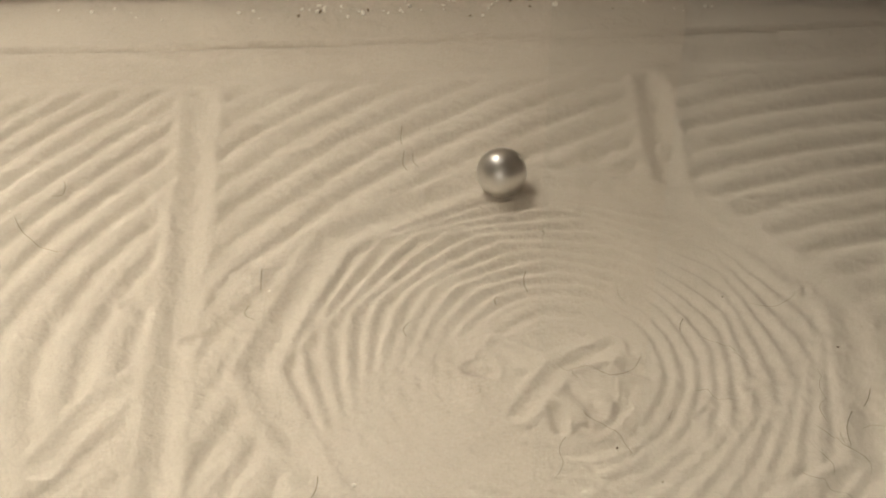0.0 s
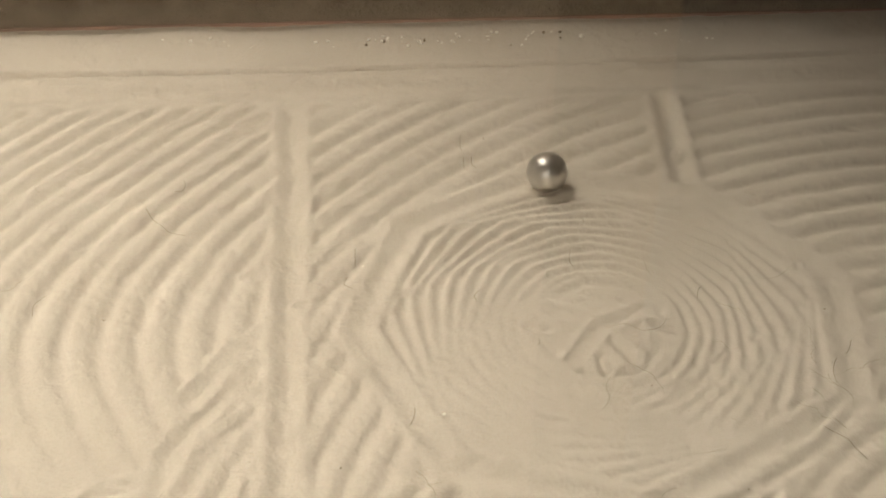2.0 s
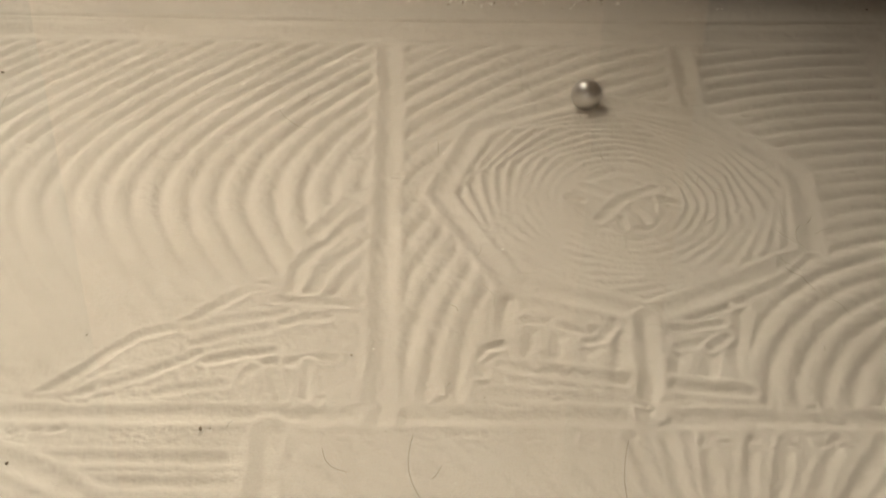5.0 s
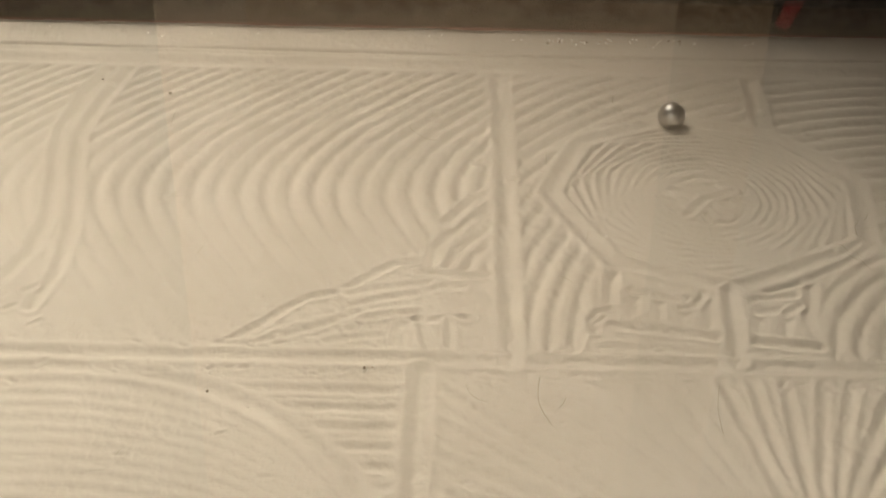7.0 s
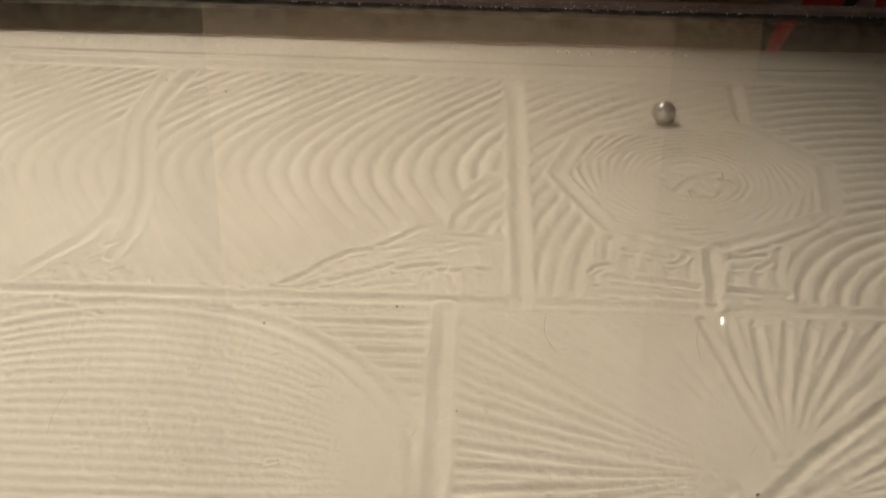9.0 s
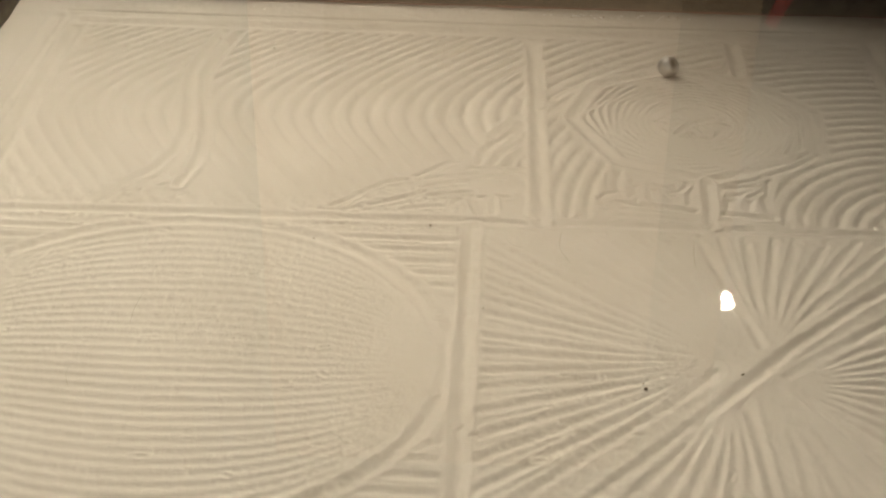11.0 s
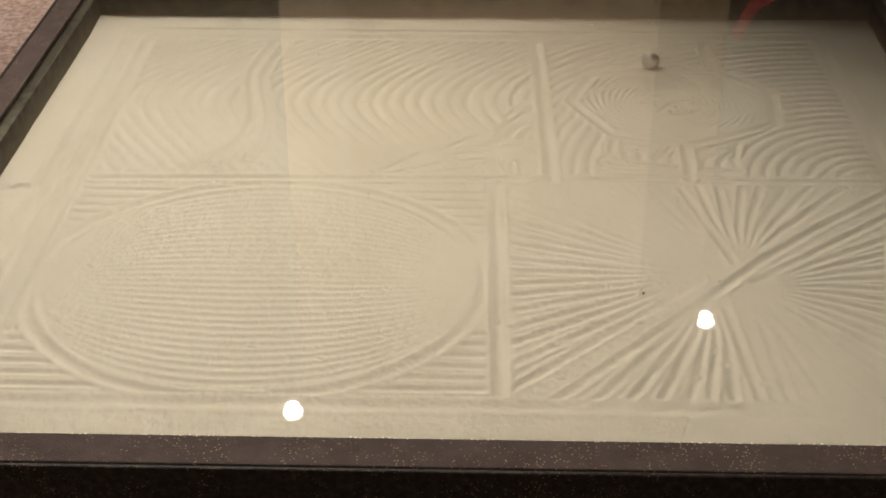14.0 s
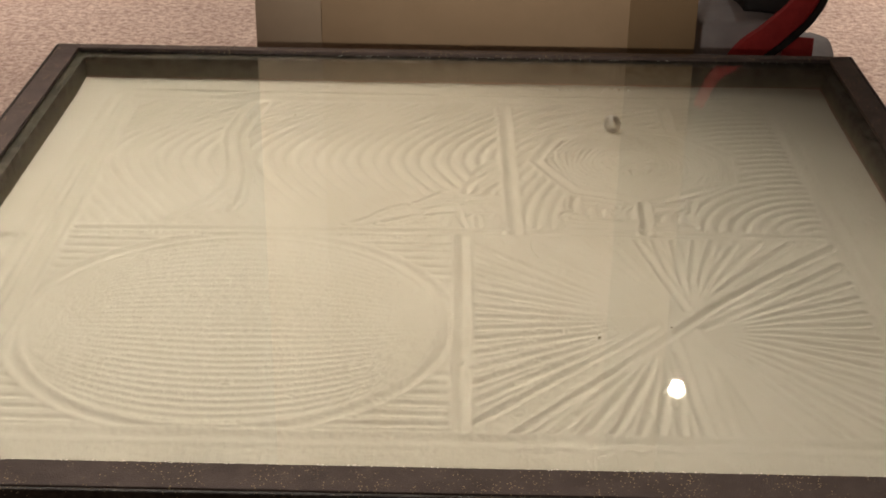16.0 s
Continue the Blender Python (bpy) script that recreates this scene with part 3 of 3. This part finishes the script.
# ---- carton behind the table ----
def carton():
    x0, x1, y0, y1, top = -0.307, 0.371, 0.86, 1.24, 0.98
    c = new("cardboard_box")
    c.matrix_world = pose(0.03, 1.05, FLOOR)
    tagged(c, "tall brown cardboard box standing on the carpet behind the table", "box")
    up = pose(-0.03, -1.05, -FLOOR)
    for name, b, m, lab in (
            ("front_panel", (x0, x1, y0, y0 + 0.006, FLOOR, top), M_CARD, "brown card"),
            ("back_panel", (x0, x1, y1 - 0.006, y1, FLOOR, top), M_CARD, ""),
            ("side_panel", (x0, x0 + 0.006, y0 + 0.0065, y1 - 0.0065, FLOOR, top), M_CARD, ""),
            ("side_panel", (x1 - 0.006, x1, y0 + 0.0065, y1 - 0.0065, FLOOR, top), M_CARD, ""),
            ("bottom_panel", (x0 + 0.0065, x1 - 0.0065, y0 + 0.0065, y1 - 0.0065, FLOOR, FLOOR + 0.006), M_CARD, ""),
            ("top_flap", (x0, x1, y0, (y0 + y1) / 2 - 0.001, top + 0.0005, top + 0.006), M_CARD, ""),
            ("top_flap", (x0, x1, (y0 + y1) / 2 + 0.001, y1, top + 0.0005, top + 0.006), M_CARD, ""),
            ("pale_strip", (x0 - 0.002, x0 + 0.100, y0 - 0.0024, y0 - 0.0004, FLOOR, top), M_CARD_PALE, "paler card strip"),
            ("dark_strip", (x1 - 0.102, x1 + 0.002, y0 - 0.0024, y0 - 0.0004, FLOOR, top), M_CARD_DARK, "darker card strip")):
        bm = block(*b, 0.0006, 1)
        bm.transform(up)
        part(name, bm, m, c, lab)


carton()


# ---- bag with its red strap, beside the carton ----
def ribbon(line, wide, thick, y, end=1.0):
    """A flat band that follows a line of (x, z) points, standing at y; wide across the line."""
    bm = bmesh.new()
    rows = []
    pts = [Vector((x, 0, z)) for x, z in line]
    fine = []
    for k in range(len(pts) - 1):
        p0, p1, p2, p3 = pts[max(k - 1, 0)], pts[k], pts[k + 1], pts[min(k + 2, len(pts) - 1)]
        for i in range(6):
            t = i / 6
            fine.append(0.5 * (2 * p1 + (p2 - p0) * t + (2 * p0 - 5 * p1 + 4 * p2 - p3) * t * t + (3 * p1 - p0 - 3 * p2 + p3) * t ** 3))
    fine.append(pts[-1])
    for k, p in enumerate(fine):
        d = (fine[min(k + 1, len(fine) - 1)] - fine[max(k - 1, 0)]).normalized()
        n = Vector((-d.z, 0, d.x)) * (1 + (end - 1) * k / len(fine))
        rows.append([bm.verts.new((p.x + n.x * a * wide / 2, y + b * thick / 2 + 0.004 * math.sin(k * 0.4), p.z + n.z * a * wide / 2)) for a, b in ((-1, -0.4), (-0.8, -1), (0.8, -1), (1, -0.4), (1, 0.4), (0.8, 1), (-0.8, 1), (-1, 0.4))])
    for a, b in zip(rows, rows[1:]):
        for i in range(8):
            bm.faces.new((a[i], a[(i + 1) % 8], b[(i + 1) % 8], b[i]))
    bm.faces.new(rows[0])
    bm.faces.new(rows[-1][::-1])
    bmesh.ops.recalc_face_normals(bm, faces=bm.faces[:])
    return bm


def lump(x0, x1, y0, y1, z0, z1, seed, amount):
    """A soft bulging cloth body with folds."""
    bm = bmesh.new()
    bmesh.ops.create_cube(bm, size=1)
    bmesh.ops.subdivide_edges(bm, edges=bm.edges[:], cuts=9, use_grid_fill=True)
    for v in bm.verts:
        c = v.co.copy()
        r = max(abs(c.x), abs(c.y), abs(c.z))
        ball_co = c.normalized() * r
        c = c.lerp(ball_co, 0.28)
        p = Vector(((x0 + x1) / 2 + c.x * (x1 - x0), (y0 + y1) / 2 + c.y * (y1 - y0), (z0 + z1) / 2 + c.z * (z1 - z0)))
        p += v.co.normalized() * noise.noise(p * 9 + Vector((seed, 0, 0))) * amount
        v.co = p
    return bm


def bag():
    b = new("grey_bag")
    b.matrix_world = pose(0.50, 1.0, FLOOR)
    tagged(b, "dark grey nylon bag with a red strap beside the cardboard box", "bag")
    up = pose(-0.50, -1.0, -FLOOR)
    bm = lump(0.384, 0.648, 0.97, 1.19, FLOOR, -0.09, 3, 0.02)
    bm.transform(up)
    part("body", bm, M_GREY, b, smooth=True)
    bm = lump(0.384, 0.54, 0.93, 1.16, -0.12, -0.02, 8, 0.014)
    bm.transform(up)
    part("flap", bm, M_GREY, b, "folded grey flap", smooth=True)
    bm = lump(0.46, 0.575, 0.97, 1.12, -0.025, 0.05, 14, 0.012)
    bm.transform(up)
    part("top_fold", bm, M_BLACK, b, "black cloth fold", smooth=True)
    line = [(0.426, -0.165), (0.458, -0.073), (0.498, -0.029), (0.536, 0.008), (0.552, 0.044), (0.537, 0.085), (0.500, 0.112), (0.455, 0.140), (0.418, 0.172), (0.395, 0.225)]
    bm = ribbon(line, 0.054, 0.005, 0.900, 0.3)
    bm.transform(up)
    strap = part("strap", bm, M_RED, b, "red webbing strap")
    bm = ribbon([(x + 0.022, z - 0.014) for x, z in line[:4]] + [(0.575, 0.035), (0.563, 0.085)], 0.012, 0.007, 0.8975)
    bm.transform(up)
    part("binding", bm, M_BLACK, strap, "black edge binding")
    bm = ribbon([(0.540, -0.19), (0.545, -0.11), (0.548, -0.073), (0.550, -0.044)], 0.049, 0.005, 0.927)
    bm.transform(up)
    part("strap", bm, M_RED, b, "red webbing strap")


bag()


# ---- litter on the sand ----
def shard(bm, x, y, z, size, flat=0.6):
    m = Matrix.Translation((x, y, z)) @ Euler((random.uniform(-0.5, 0.5), random.uniform(-0.5, 0.5), random.uniform(0, 6.28))).to_matrix().to_4x4() @ Matrix.Diagonal((size, size * random.uniform(0.5, 1), size * flat, 1))
    bmesh.ops.create_icosphere(bm, subdivisions=1, radius=0.5, matrix=m)


def litter():
    random.seed(7)
    pale, dark = bmesh.new(), bmesh.new()
    for _ in range(95):
        x = random.uniform(-0.47, 0.47) if random.random() < 0.45 else random.gauss(0.17, 0.07)
        x = max(-0.48, min(0.48, x))
        y = random.gauss(0.542, 0.004)
        shard(pale if random.random() < 0.85 else dark, x, min(y, 0.556), sand_z(x, y) + 0.0006, random.uniform(0.0008, 0.0028))
    for x, y, s in ((0.142, 0.539, 0.0036), (0.238, 0.542, 0.0034), (0.143, 0.249, 0.002), (0.30, -0.17, 0.0022)):
        shard(pale, x, y, sand_z(x, y) + 0.0008, s)
    for _ in range(170):
        x, y = random.uniform(-0.42, 0.43), random.uniform(-0.28, 0.48)
        shard(pale if random.random() < 0.4 else dark, x, y, sand_z(x, y) + 0.0003, random.uniform(0.0006, 0.0014))
    for x, y, s in ((-0.201, 0.436, 0.0036), (-0.262, 0.461, 0.0026), (-0.113, 0.074, 0.003), (-0.018, 0.098, 0.0032), (0.149, -0.112, 0.0038), (0.1475, -0.106, 0.002), (0.151, -0.100, 0.0016), (-0.013, 0.0985, 0.0016), (0.22, -0.092, 0.003), (0.11, 0.539, 0.003), (0.03, -0.02, 0.002)):
        shard(dark, x, y, sand_z(x, y) + 0.0008, s)
    tagged(part("grit", pale, M_GRIT), "scattered pale grit on the sand", "grit", kind="stuff")
    tagged(part("crumbs", dark, M_FIBRE), "scattered dark crumbs on the sand", "crumbs", kind="stuff")
    # hair-like fibres
    bm = bmesh.new()

    def hair(x, y, dx, dy, bend, thick=0.00013):
        last = None
        for i in range(7):
            t = i / 6
            px, py = x + dx * t - dy * bend * math.sin(3.1416 * t), y + dy * t + dx * bend * math.sin(3.1416 * t)
            z = sand_z(px, py) + 0.0007
            l = math.hypot(dx, dy)
            nx, ny = -dy / l * thick, dx / l * thick
            ring = [bm.verts.new((px + nx, py + ny, z)), bm.verts.new((px, py, z + thick)), bm.verts.new((px - nx, py - ny, z)), bm.verts.new((px, py, z - thick))]
            if last:
                for k in range(4):
                    bm.faces.new((last[k], last[(k + 1) % 4], ring[(k + 1) % 4], ring[k]))
            last = ring
    for h in ((0.163, 0.420, -0.001, 0.012, 0.1), (0.168, 0.421, -0.002, 0.011, 0.1), (0.161, 0.437, 0.0, 0.013, 0.05), (0.211, 0.343, 0.0, 0.012, 0.1), (0.1035, 0.349, 0.0, 0.010, 0.0),
              (0.018, 0.373, -0.022, 0.022, 0.1), (-0.192, 0.385, 0.002, 0.028, 0.05), (-0.236, -0.06, 0.002, 0.05, 0.05), (-0.262, -0.135, 0.006, 0.035, 0.25), (0.098, 0.05, -0.006, 0.045, 0.1),
              (0.200, 0.045, 0.004, 0.05, 0.05), (0.31, 0.235, 0.014, -0.02, 0.1), (0.072, -0.245, -0.008, 0.01, 0.1), (0.06, 0.07, -0.014, 0.016, 0.2), (0.322, 0.26, 0.004, 0.016, 0.1), (-0.05, 0.32, 0.004, 0.014, 0.2)):
        hair(*h)
    for _ in range(46):
        x, y, a, l = random.uniform(-0.4, 0.4), random.uniform(-0.26, 0.46), random.uniform(1.0, 2.2), random.uniform(0.003, 0.012)
        hair(x, y, l * math.cos(a), l * math.sin(a), random.uniform(-0.3, 0.3), 0.00015)
    # short wandering strands in place of fine cracks, thickest round the eight-sided figure
    for _ in range(44):
        if random.random() < 0.6:
            x, y = random.gauss(0.27, 0.06), random.gauss(0.25, 0.05)
        else:
            x, y = random.uniform(-0.38, 0.38), random.uniform(-0.2, 0.42)
        a = random.uniform(-0.5, 2.4)
        for _ in range(random.randint(1, 3)):
            l = random.uniform(0.004, 0.011)
            a += random.uniform(-0.7, 0.7)
            hair(x, y, l * math.cos(a), l * math.sin(a), random.uniform(-0.25, 0.25), 0.00008)
            x, y = x + l * math.cos(a), y + l * math.sin(a)
    tagged(part("fibres", bm, M_FIBRE), "thin dark hair-like fibres on the sand, some standing for fine cracks", "fibres", kind="stuff")
    # chips of paint and sealant along the rim's inner edge
    chips = bmesh.new()
    for _ in range(260):
        x = random.uniform(-0.5, 0.5)
        shard(chips, x, YN - random.uniform(-0.0004, 0.0012), RIM - 0.0001, random.uniform(0.0006, 0.0022), 0.3)
    for _ in range(120):
        x = random.gauss(0.15, 0.25)
        if abs(x) < 0.5:
            shard(chips, x, YG - random.uniform(0.0008, 0.003), 0.0366, random.uniform(0.0006, 0.002), 0.4)
    tagged(part("edge_chips", chips, M_GRIT), "pale chips along the glass edge", "chips", kind="stuff")


litter()
